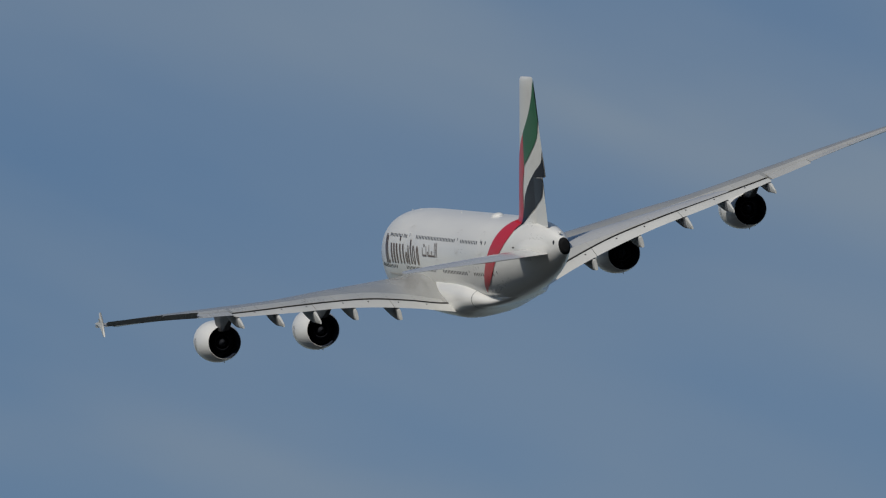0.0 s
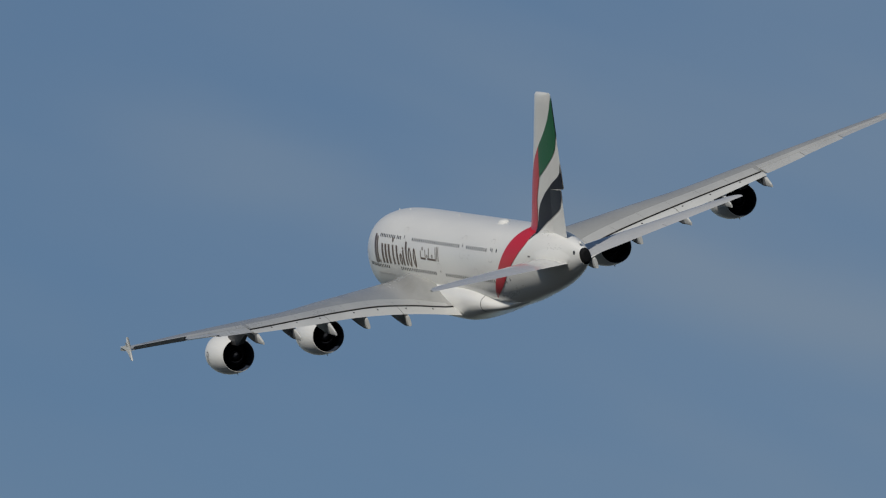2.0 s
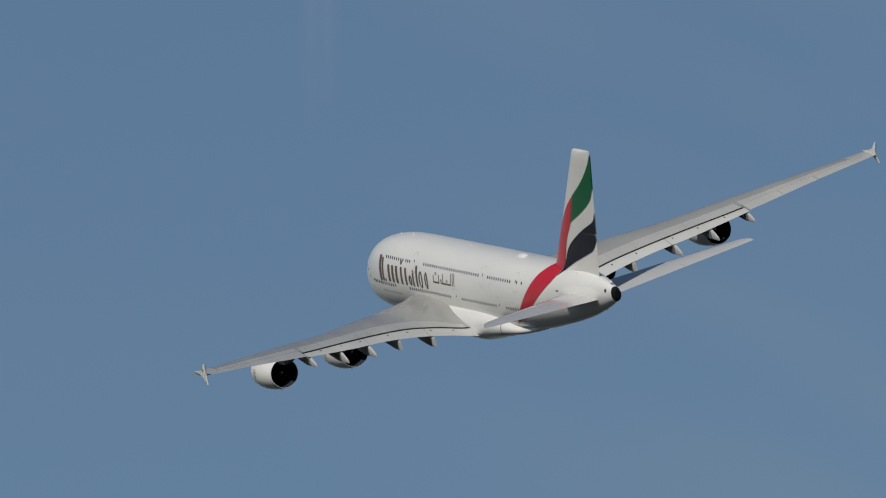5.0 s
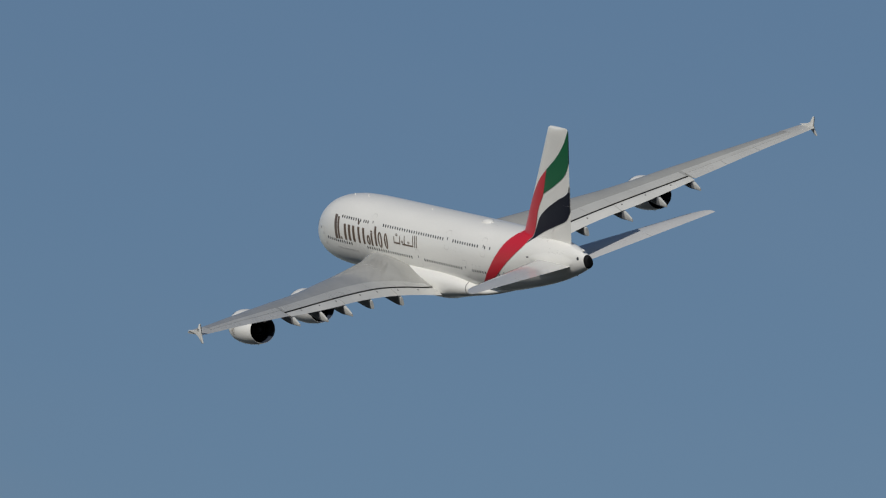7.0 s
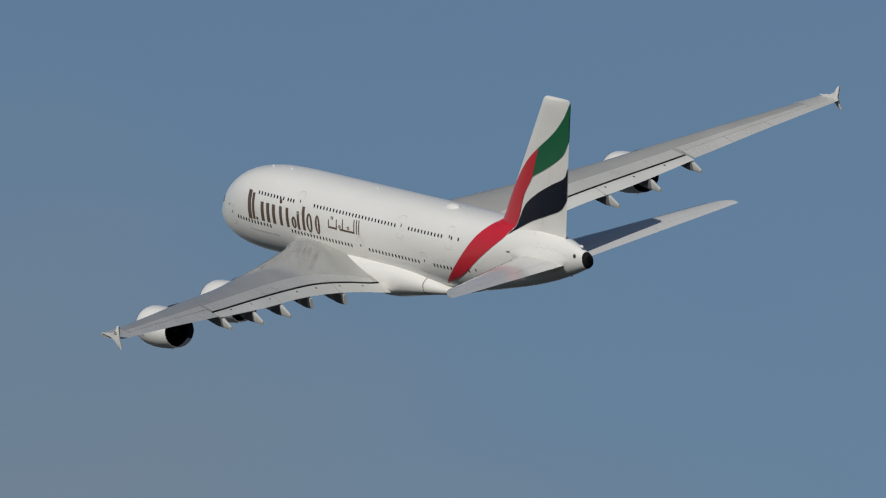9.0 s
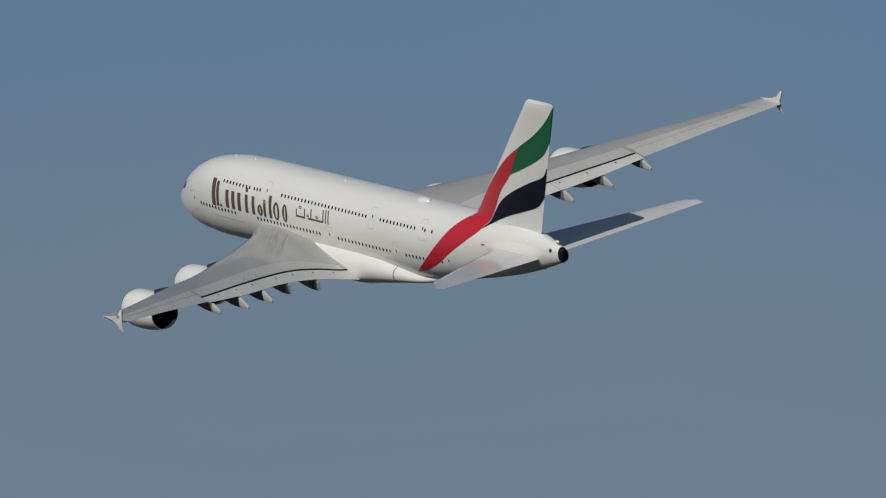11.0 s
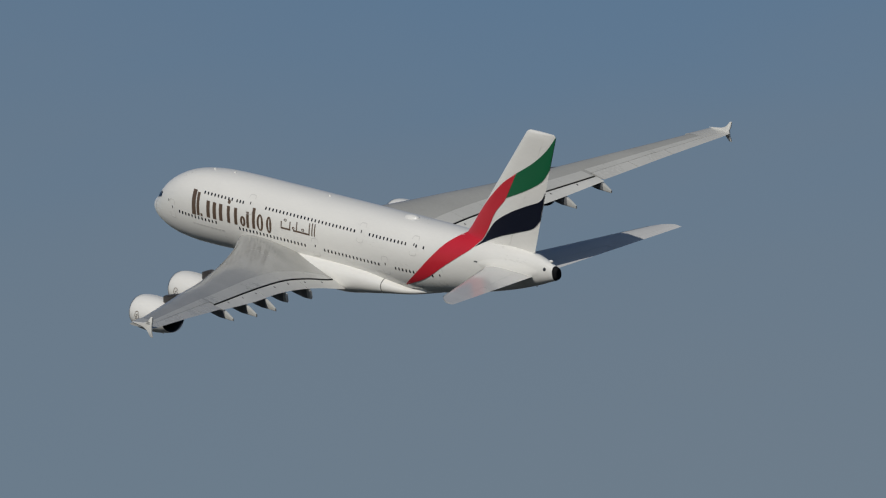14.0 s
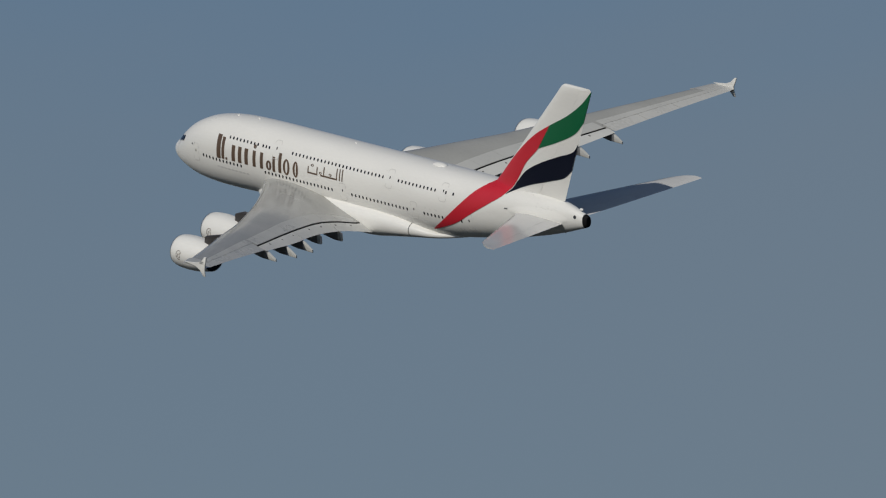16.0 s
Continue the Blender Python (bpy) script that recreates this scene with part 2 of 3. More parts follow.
def window_row(spans, z, pitch=0.62):
    for a, b in spans:
        count = max(1, round((b - a) / pitch) + 1)
        for k in range(count):
            s = a + (b - a) * k / max(1, count - 1)
            for side in (-1, 1):
                up, dn = body_half(s, z + 0.15), body_half(s, z - 0.15)
                tilt = math.degrees(math.atan2(dn - up, 0.3))
                ob = part("window", WINDOW, GLASS, fuselage)
                x, y, zz = skin(s, z, side, 0.01)
                ob.matrix_basis = pose(x, y, zz, 0, tilt, 0) if side < 0 else pose(x, y, zz, 0, -tilt, 180)


window_row([(12.7, 17.7), (18.6, 19.7), (23.8, 39.6), (42.3, 48.6), (50.4, 50.4), (51.6, 51.6)], 2.42)
window_row([(7.8, 14.9), (19.2, 30.9), (34.4, 44.0), (46.9, 52.9)], -0.5)


def ring_sheet(s0, z0, w, h, line, side, r=0.3):
    o, i = rounded(w, h, r), rounded(w - 2 * line, h - 2 * line, max(r - line, 0.03))
    n = len(o)
    verts = [skin(s0 + p[0], z0 + p[1], side, 0.022) for p in o] + [skin(s0 + p[0], z0 + p[1], side, 0.022) for p in i]
    return verts, [(k, (k + 1) % n, n + (k + 1) % n, n + k) for k in range(n)]


def build_doors():
    for z, stations, w, h in ((2.35, (21.0, 40.8, 50.0), 1.15, 2.0), (-0.45, (6.2, 32.8, 45.2, 54.1), 1.15, 2.1)):
        for s in stations:
            for side in (-1, 1):
                door = part("door", patch(lambda u, v: (s - w / 2 + 0.06 + (w - 0.12) * u, z - h / 2 + 0.06 + (h - 0.12) * v), 4, 8, 0.006, side), WHITE, fuselage)
                part("door_outline", ring_sheet(s, z, w, h, 0.065, side), GREY, door, "thin grey door outline")
                part("door_window", patch(lambda u, v: (s - 0.08 + 0.16 * u, z + 0.05 + 0.26 * v), 1, 2, 0.02, side), GLASS, door)


build_doors()


def band(name, s0, s1, z0, z1, mat, label="", side=-1, lean=0.0):
    nu, nv = max(2, int((s1 - s0) / 0.5)), max(2, int((z1 - z0) / 0.3))
    return part(name, patch(lambda u, v: (s0 + (s1 - s0) * u + lean * v, z0 + (z1 - z0) * v), nu, nv, 0.022, side), mat, fuselage, label)


def oval(name, s, z, w, h, line, side, mat):
    n = 20
    o = [(s + w / 2 * math.cos(2 * math.pi * k / n), z + h / 2 * math.sin(2 * math.pi * k / n)) for k in range(n)]
    i = [(s + (w / 2 - line) * math.cos(2 * math.pi * k / n), z + (h / 2 - line * 0.6) * math.sin(2 * math.pi * k / n)) for k in range(n)]
    verts = [skin(*p, side, 0.022) for p in o + i]
    part(name, (verts, [(k, (k + 1) % n, n + (k + 1) % n, n + k) for k in range(n)]), mat, fuselage)


def build_titles():
    """The airline's title as plain strokes and ovals in its bronze paint."""
    for side in (-1, 1):
        m = (lambda s: s) if side < 0 else (lambda s: 43.0 - s)

        def stem(s, w, z0, z1):
            a, b = sorted((m(s), m(s + w)))
            band("title_stroke", a, b, z0, z1, BROWN if z0 > -1 else GREY, side=side)

        for a, w, z0, z1 in ((10.5, 0.75, -0.25, 2.45), (11.45, 0.5, -0.2, 2.3), (12.15, 0.35, -0.2, 0.1), (13.3, 0.6, -0.15, 1.7), (14.45, 0.6, -0.15, 1.7), (15.6, 0.6, -0.15, 1.7), (17.05, 0.52, -0.15, 1.7), (18.35, 0.52, -0.15, 1.7), (20.55, 0.45, -0.15, 1.6), (21.6, 0.5, -0.1, 2.15)):
            stem(a, w, z0, z1)
        for a, z, w, h in ((17.3, 2.15, 0.5, 0.45), (19.9, 0.45, 0.95, 1.15), (23.0, 0.75, 1.15, 1.85), (24.6, 0.75, 0.95, 1.85)):
            oval("title_oval", m(a), z, w, h, min(0.36, w * 0.45), side, BROWN)
        # second, smaller title: upright strokes along a base line
        stem(26.8, 1.6, 0.75, 0.93)
        stem(29.0, 2.8, 0.75, 0.93)
        for a, z1 in ((26.75, 1.55), (28.3, 1.7), (29.5, 1.85), (31.75, 2.05), (32.25, 2.1), (32.7, 2.1)):
            stem(a, 0.17, 0.75, z1)
        for a, z, w in ((27.5, 1.75, 0.5), (29.0, 1.1, 0.45), (30.7, 1.15, 0.5)):
            oval("title_oval", m(a), z, w, 0.3, 0.13, side, BROWN)
        for k in range(9):
            stem(10.4 + 0.66 * k, 0.48, -1.36, -1.2)


build_titles()

# ---- cockpit, nose and small fittings ----
for side in (-1, 1):
    for k in range(3):
        part("cockpit_window", patch(lambda u, v: (1.25 + 0.6 * k + 0.55 * u + 0.3 * v, -0.3 + 0.17 * k + 0.62 * v), 4, 4, 0.02, side), GLASS, fuselage, "dark cockpit window")
    part("radome_seam", patch(lambda u, v: (1.0 + 0.05 * u + 0.25 * v, -2.3 + 1.6 * v), 1, 10, 0.006, side), GREY, fuselage)
    part("static_port", patch(lambda u, v: (5.2 + 0.22 * u, 0.2 + 0.22 * v), 2, 2, 0.01, side), SEAM, fuselage)


def ellipsoid(cx, cy, cz, rx, ry, rz, nu=16, nv=10):
    rings = []
    for i in range(1, nv):
        a = math.pi * i / nv
        rings.append([(cx + rx * math.sin(a) * math.cos(2 * math.pi * k / nu), cy - ry * math.cos(a), cz + rz * math.sin(a) * math.sin(2 * math.pi * k / nu)) for k in range(nu)])
    return loft(rings)


part("satellite_dome", merge(ellipsoid(0, -46.3, 4.17, 0.55, 1.15, 0.32)), WHITE, fuselage, "white satellite antenna fairing")


def blade(s, z, h, c, up=1):
    rings = []
    for k in range(4):
        u = k / 3
        cc, t = c * (1 - 0.45 * u), 0.05 * (1 - 0.6 * u)
        y = -s - 0.35 * h * u
        rings.append([(0, y + cc / 2, z + up * h * u), (t, y, z + up * h * u), (0, y - cc / 2, z + up * h * u), (-t, y, z + up * h * u)])
    return loft(rings)


for s, z, h, c, up in ((10.9, 3.93, 0.18, 0.4, 1), (14.6, 4.1, 0.2, 0.36, 1), (31.6, 4.17, 0.18, 0.38, 1), (67.2, 0.06, 0.25, 0.4, -1)):
    part("antenna_blade", blade(s, z, h, c, up), WHITE, fuselage)


# ---- belly fairing ----
b_wid = curve([14.5, 18, 22, 28, 36, 41, 44.5, 48, 54], [1.2, 3.35, 4.0, 4.2, 4.2, 4.1, 3.65, 2.6, 0.5])
b_bot = curve([14.5, 18, 22, 28, 36, 41, 44.5, 48, 54], [-4.1, -4.5, -4.85, -5.25, -5.45, -4.78, -4.26, -3.85, -2.8])
b_top = curve([14.5, 18, 22, 28, 36, 41, 44.5, 48, 54], [-3.6, -2.4, -1.5, -1.1, -1.1, -1.4, -2.0, -2.75, -2.6])


def fairing_ring(s, n=40, grow=0.0):
    c, h, w = (b_top(s) + b_bot(s)) / 2, (b_top(s) - b_bot(s)) / 2 + grow, b_wid(s) + grow
    e = 2 / 2.5
    out = []
    for k in range(n):
        a = 2 * math.pi * k / n
        x, z = math.cos(a), math.sin(a)
        out.append((w * math.copysign(abs(x) ** e, x), -s, c + h * math.copysign(abs(z) ** e, z)))
    return out


belly_fairing = part("belly_fairing", loft([fairing_ring(s) for s in np.linspace(14.5, 54, 66)]), WHITE, airliner, "white bulged wing-to-body fairing")
part("fairing_seam", loft([fairing_ring(s, 40, 0.012) for s in (44.0, 44.1)], caps=False), SEAM, belly_fairing, "dark panel joint")


# ---- wings ----
X = [0, 4.2, 8, 12, 16, 20, 26.3, 33, 39.6]
s_le = curve(X, [15.5, 19.4, 23.3, 27.05, 30.45, 33.5, 38.1, 43.2, 47.7])
s_te = curve(X, [37.9, 38.35, 38.85, 40.2, 41.75, 43.35, 46.0, 49.1, 51.9])
z_le = curve(X, [-2.0, -1.8, -1.27, -0.70, -0.12, 0.33, 1.42, 2.55, 3.5])
z_te = curve(X, [-4.6, -3.98, -2.62, -1.37, -0.56, 0.15, 1.13, 2.48, 3.62])
thick = curve(X, [2.6, 2.3, 1.8, 1.45, 1.2, 1.0, 0.8, 0.55, 0.34])
XF = [3.5, 4.2, 8, 12, 16, 20, 26.3]
hinge_s = curve(XF, [36.0, 36.08, 36.74, 38.1, 39.77, 41.56, 44.56])
flap_s = curve(XF, [38.05, 38.15, 38.75, 40.02, 41.79, 43.81, 46.21])
flap_z = curve(XF, [-4.35, -4.13, -2.86, -1.73, -0.82, -0.13, 1.04])
X_FLAP, X_ROOT, X_TIP = 26.2, 4.0, 37.63


plate_depth = curve([4.6, 7, 11, 16, 21, 26.2], [0.9, 1.7, 2.3, 2.4, 2.2, 1.9])


def aero(u):
    """Half thickness of the section along the chord, 1 at its thickest."""
    return (0.2969 * math.sqrt(u) - 0.126 * u - 0.3516 * u**2 + 0.2843 * u**3 - 0.1036 * u**4) / 0.1


def wing_point(x, u, up):
    """Point on the wing at span x and chord fraction u; up: 1 top, -1 bottom."""
    s = s_le(x) + (s_te(x) - s_le(x)) * u
    z = z_le(x) + (z_te(x) - z_le(x)) * u + 0.014 * (s_te(x) - s_le(x)) * math.sin(math.pi * u)
    t = thick(x) * aero(u)
    if 5.0 < x < X_TIP:
        z -= 0.22 * max(0.0, 1 - u / 0.2)
    return (x, -s, z + t * (0.55 if up > 0 else -0.45))


def wing_ring(x, end, n=16):
    us = [end * (1 - math.cos(math.pi * k / n)) / 2 for k in range(n + 1)]
    return [wing_point(x, u, 1) for u in reversed(us)] + [wing_point(x, u, -1) for u in us[1:]]


def flap_cut(x):
    """Chord fraction at which the fixed wing ends before the flap."""
    return (hinge_s(x) - s_le(x)) / (s_te(x) - s_le(x))


AILERONS = []
EASE_MID = ((0, 1.0), (1, 0.95), (1.5, 0.7), (2, 0.35), (2.5, 0.12), (4, 0.0), (16, 0.0))
EASE_OUT = ((0, 1.0), (1, 1.0), (2, 0.92), (2.5, 0.8), (3, 0.6), (4, 0.3), (6.3, 0.0), (16, 0.0))


def build_wing(side):
    spans_in = [2.5, 3.2, *np.linspace(4, 26.2, 24)]
    spans_out = [26.2, *np.linspace(26.6, 37.6, 13)]
    name = "wing"
    wing = part(name, mirrored(loft([wing_ring(x, flap_cut(x)) for x in spans_in]), side), WING, airliner, "grey painted swept wing" + (" dipped in the turn" if side < 0 else " raised in the turn"))
    part("outer_wing", mirrored(loft([wing_ring(x, 0.72) for x in spans_out]), side), WING, wing)
    part("wing_tip", mirrored(loft([wing_ring(x, 0.72 if x < 39.21 else 0.985) for x in (37.63, 38.2, 38.8, 39.2, 39.24, 39.6)]), side), PALE, wing, "pale grey wing tip")
    # leading edge of pale paint
    def le_strip(x0, x1, n, u=0.035):
        rows = []
        for x in np.linspace(x0, x1, n):
            us = [u, u * 0.45, u * 0.12, 0.0]
            up = [wing_point(x, k, 1) for k in us]
            lo = [wing_point(x, k, -1) for k in reversed(us[:-1])]
            rows.append([(p[0], p[1] + 0.012, p[2] + (0.012 if i < 4 else -0.012)) for i, p in enumerate(up + lo)])
        return mirrored(loft(rows, closed=False, caps=False), side)

    for a, b in ((5.0, 13.6), (15.8, 24.9), (27.0, 38.4)):
        part("slat", le_strip(a, b, 12), FAIR, wing, "pale leading-edge slat")
    # flaps, lowered a little, with a gap before them
    for a, b in ((X_ROOT + 0.1, 9.9), (9.96, 17.9), (17.96, X_FLAP)):
        rows = []
        for x in np.linspace(a, b, 8):
            x0, y0, z0 = wing_point(x, flap_cut(x), 1)
            fs = -y0 + 0.09
            fe = flap_s(x)
            fc = fe - fs
            zt = flap_z(x)
            zl = z0 - 0.17
            th = 0.04 * fc + 0.06
            top = [(x, -(fs + fc * q), zl + (zt - zl) * q + th * aero(q) * 0.8) for q in (1, 0.8, 0.55, 0.3, 0.12, 0.03, 0)]
            bot = [(x, -(fs + fc * q), zl + (zt - zl) * q - th * aero(q) * 0.7) for q in (0.03, 0.12, 0.3, 0.55, 0.8)]
            rows.append(top + bot)
        flap = part("flap", mirrored(loft(rows), side), FLAP, wing, "pale grey lowered flap")
    # near-black wall ahead of the flap: the slot's shade put into its colour
    rows = []
    for x in np.linspace(X_ROOT + 0.05, X_FLAP - 0.02, 24):
        p, q = wing_point(x, flap_cut(x), 1), wing_point(x, flap_cut(x), -1)
        rows.append([(x, p[1] - 0.012, p[2] - 0.02), (x, p[1] - 0.02, p[2] - 0.15), (x, q[1] - 0.012, q[2] - 0.05)])
    part("flap_gap_shade", mirrored(loft(rows, closed=False, caps=False), side), GAP, wing, "near-black sheet painted as the shade in the gap before the flaps")
    # ailerons, hinged on the outer wing
    for a, b, most, ease in ((26.35, 29.9, 3, EASE_MID), (29.95, 33.5, 19, EASE_MID), (33.55, 39.2, 21, EASE_OUT)):
        rows = []
        for x in np.linspace(a, b, 5):
            us = [0.725, 0.8, 0.87, 0.94, 1.0]
            rows.append([wing_point(x, u, 1) for u in reversed(us)] + [wing_point(x, u, -1) for u in us[:-1]])
        ob = part("aileron", mirrored(loft(rows), side), AILERON, wing, "grey aileron")
        p, q = (Vector(mirrored(([wing_point(x, 0.725, 1)], []), side)[0][0]) for x in (a, b))
        AILERONS.append((ob, p, (q - p).normalized() * side, -most if side < 0 else -0.32 * most, ease))
    # spoilers: pale plates ahead of the flaps, closed, with narrow joints between them
    def plate(xs, u0, u1, rows=4):
        """A thin raised plate on the wing's top between two chord lines, with turned-down edges."""
        grid = []
        for x in xs:
            us = [u0(x) + (u1(x) - u0(x)) * k / rows for k in range(rows + 1)]
            pts = [wing_point(x, u, 1) for u in us]
            grid.append([(*pts[0][:2], pts[0][2] - 0.01)] + [(q[0], q[1], q[2] + 0.01) for q in pts] + [(*pts[-1][:2], pts[-1][2] - 0.01)])
        return mirrored(loft(grid, closed=False, caps=False), side)

    chord = lambda x: s_te(x) - s_le(x)
    ahead = lambda x: flap_cut(x) - plate_depth(x) / chord(x)
    edges = np.linspace(4.6, 26.0, 9)
    for a, b in zip(edges, edges[1:]):
        part("spoiler", plate(np.linspace(a + 0.012, b - 0.012, 4), ahead, lambda x: flap_cut(x) - 0.004), PALE, wing, "pale grey spoiler panel")
    for a, b in ((26.35, 37.58),):
        part("rear_panel", plate(np.linspace(a, b, 10), lambda x: 0.56, lambda x: 0.716), PALE, wing, "pale grey panel ahead of the aileron")
    # small hinge brackets on the flaps
    for x in (6.5, 9.2, 12.2, 14.8, 18.6, 21.2, 24.0):
        p = wing_point(x, flap_cut(x), 1)
        fr = 0.35
        zb = (p[2] - 0.17) * (1 - fr) + flap_z(x) * fr + 0.06
        yb = p[1] * (1 - fr) - flap_s(x) * fr
        part("hinge_bracket", mirrored(ellipsoid(x, yb, zb, 0.09, 0.26, 0.10, 8, 6), side), PYLON, wing)
    # flap track fairings: canoe bodies with a blunt tail, dark grey ahead and pale at the end
    for x, length, deep, over, tip in ((9.6, 7.0, 1.18, 0.12, 0), (14.0, 6.4, 1.18, 0.12, 0), (18.2, 5.8, 1.15, 1.6, 1), (22.0, 5.4, 1.12, 1.6, 1), (26.0, 4.8, 1.0, 1.4, 1)):
        te, zte = flap_s(x), flap_z(x)
        front = te - length
        zf = wing_point(x, (front - s_le(x)) / (s_te(x) - s_le(x)), -1)[2]
        rings = []
        for k in range(16):
            s = front + (te + over - front) * k / 15
            u = (s - s_le(x)) / (s_te(x) - s_le(x))
            cut = hinge_s(x)
            if s < cut:
                zt = wing_point(x, u, -1)[2] + 0.06
            elif s < te:
                zc = wing_point(x, flap_cut(x), -1)[2]
                zt = zc + (zte - 0.04 - zc) * (s - cut) / (te - cut)
            else:
                zt = zte - 0.04 - (0.72 * deep * ((s - te) / over) ** 1.2 if tip else 0.15 * (s - te) / over)
            g = (s - front) / length
            zb = zf + (zte - deep - zf) * min(g / 0.85, 1.0) ** 0.55 - (0.06 * deep if tip else 0.0) * max(0.0, s - te) / over
            zb = min(zb, zt - 0.06)
            w = 0.24 * min(1.0, 0.2 + 0.95 * g) * (1.0 if s < te else 1 - (0.55 if tip else 0.1) * (s - te) / over) * (1 - 0.25 * min(max(0.0, (g - 0.7) / 0.3), 1))
            c, h = (zt + zb) / 2, (zt - zb) / 2
            rings.append([(x + w * math.copysign(abs(math.cos(a)) ** 0.42, math.cos(a)), -s, c + h * math.copysign(abs(math.sin(a)) ** 0.7, math.sin(a))) for a in (2 * math.pi * q / 16 for q in range(16))])
        cut = next(k for k, r in enumerate(rings) if -r[0][1] > te - 0.1) if tip else len(rings) - 2
        part("flap_track_fairing", mirrored(loft(rings[:cut + 1]), side), TRACK, wing, "dark grey canoe-shaped flap track fairing")
        end = [[(x + (v[0] - x) * 1.02, v[1], v[2]) for v in r] for r in rings[cut:]]
        part("fairing_tail", mirrored(loft(end), side), FLAP, wing, "pale tail end of the flap track fairing")
    # wingtip fence
    out = [(48.2, 3.84), (49.3, 3.95), (50.4, 4.08), (51.25, 4.38), (51.95, 4.98), (52.28, 5.0), (52.1, 4.5), (51.8, 3.95), (51.7, 3.3), (51.8, 2.66), (51.45, 2.66), (50.9, 3.28), (50.1, 3.62)]
    rings = []
    for dx, g in ((39.56, 0.93), (39.60, 1.0), (39.68, 1.0), (39.72, 0.93)):
        cs, cz = 51.2, 3.95
        rings.append([(dx + 0.10 * abs(z - 3.9), -(cs + (s - cs) * g), cz + (z - cz) * g) for s, z in out])
    fence = part("wingtip_fence", mirrored(loft(rings), side), WHITE, wing, "white arrow-shaped wingtip fence")
    for k in range(2):
        z0 = 4.1 + 0.2 * k
        mark = [(39.80 + 0.10 * abs(z0 - 3.9), -(51.25 + 0.12 * k - 0.25), z0), (39.80 + 0.10 * abs(z0 - 3.9), -(51.6 + 0.12 * k), z0), (39.80 + 0.10 * abs(z0 - 3.8), -(51.6 + 0.12 * k), z0 + 0.12), (39.80 + 0.10 * abs(z0 - 3.8), -(51.25 + 0.12 * k - 0.25), z0 + 0.12)]
        part("fence_mark", mirrored((mark, [(0, 1, 2, 3)]), side), FAIR, fence)
    return wing


wing_left = build_wing(-1)
wing_right = build_wing(1)


# ---- engines ----
def turned(profile, x, s0, z, n=36, caps=False, droop=0.0):
    """A body of revolution along the flight axis: (station, radius) pairs."""
    rings = [[(x + r * math.cos(2 * math.pi * k / n), -(s0 + 1.06 * d), z + r * math.sin(2 * math.pi * k / n) - droop * d) for k in range(n)] for d, r in profile]
    return loft(rings, caps=caps)


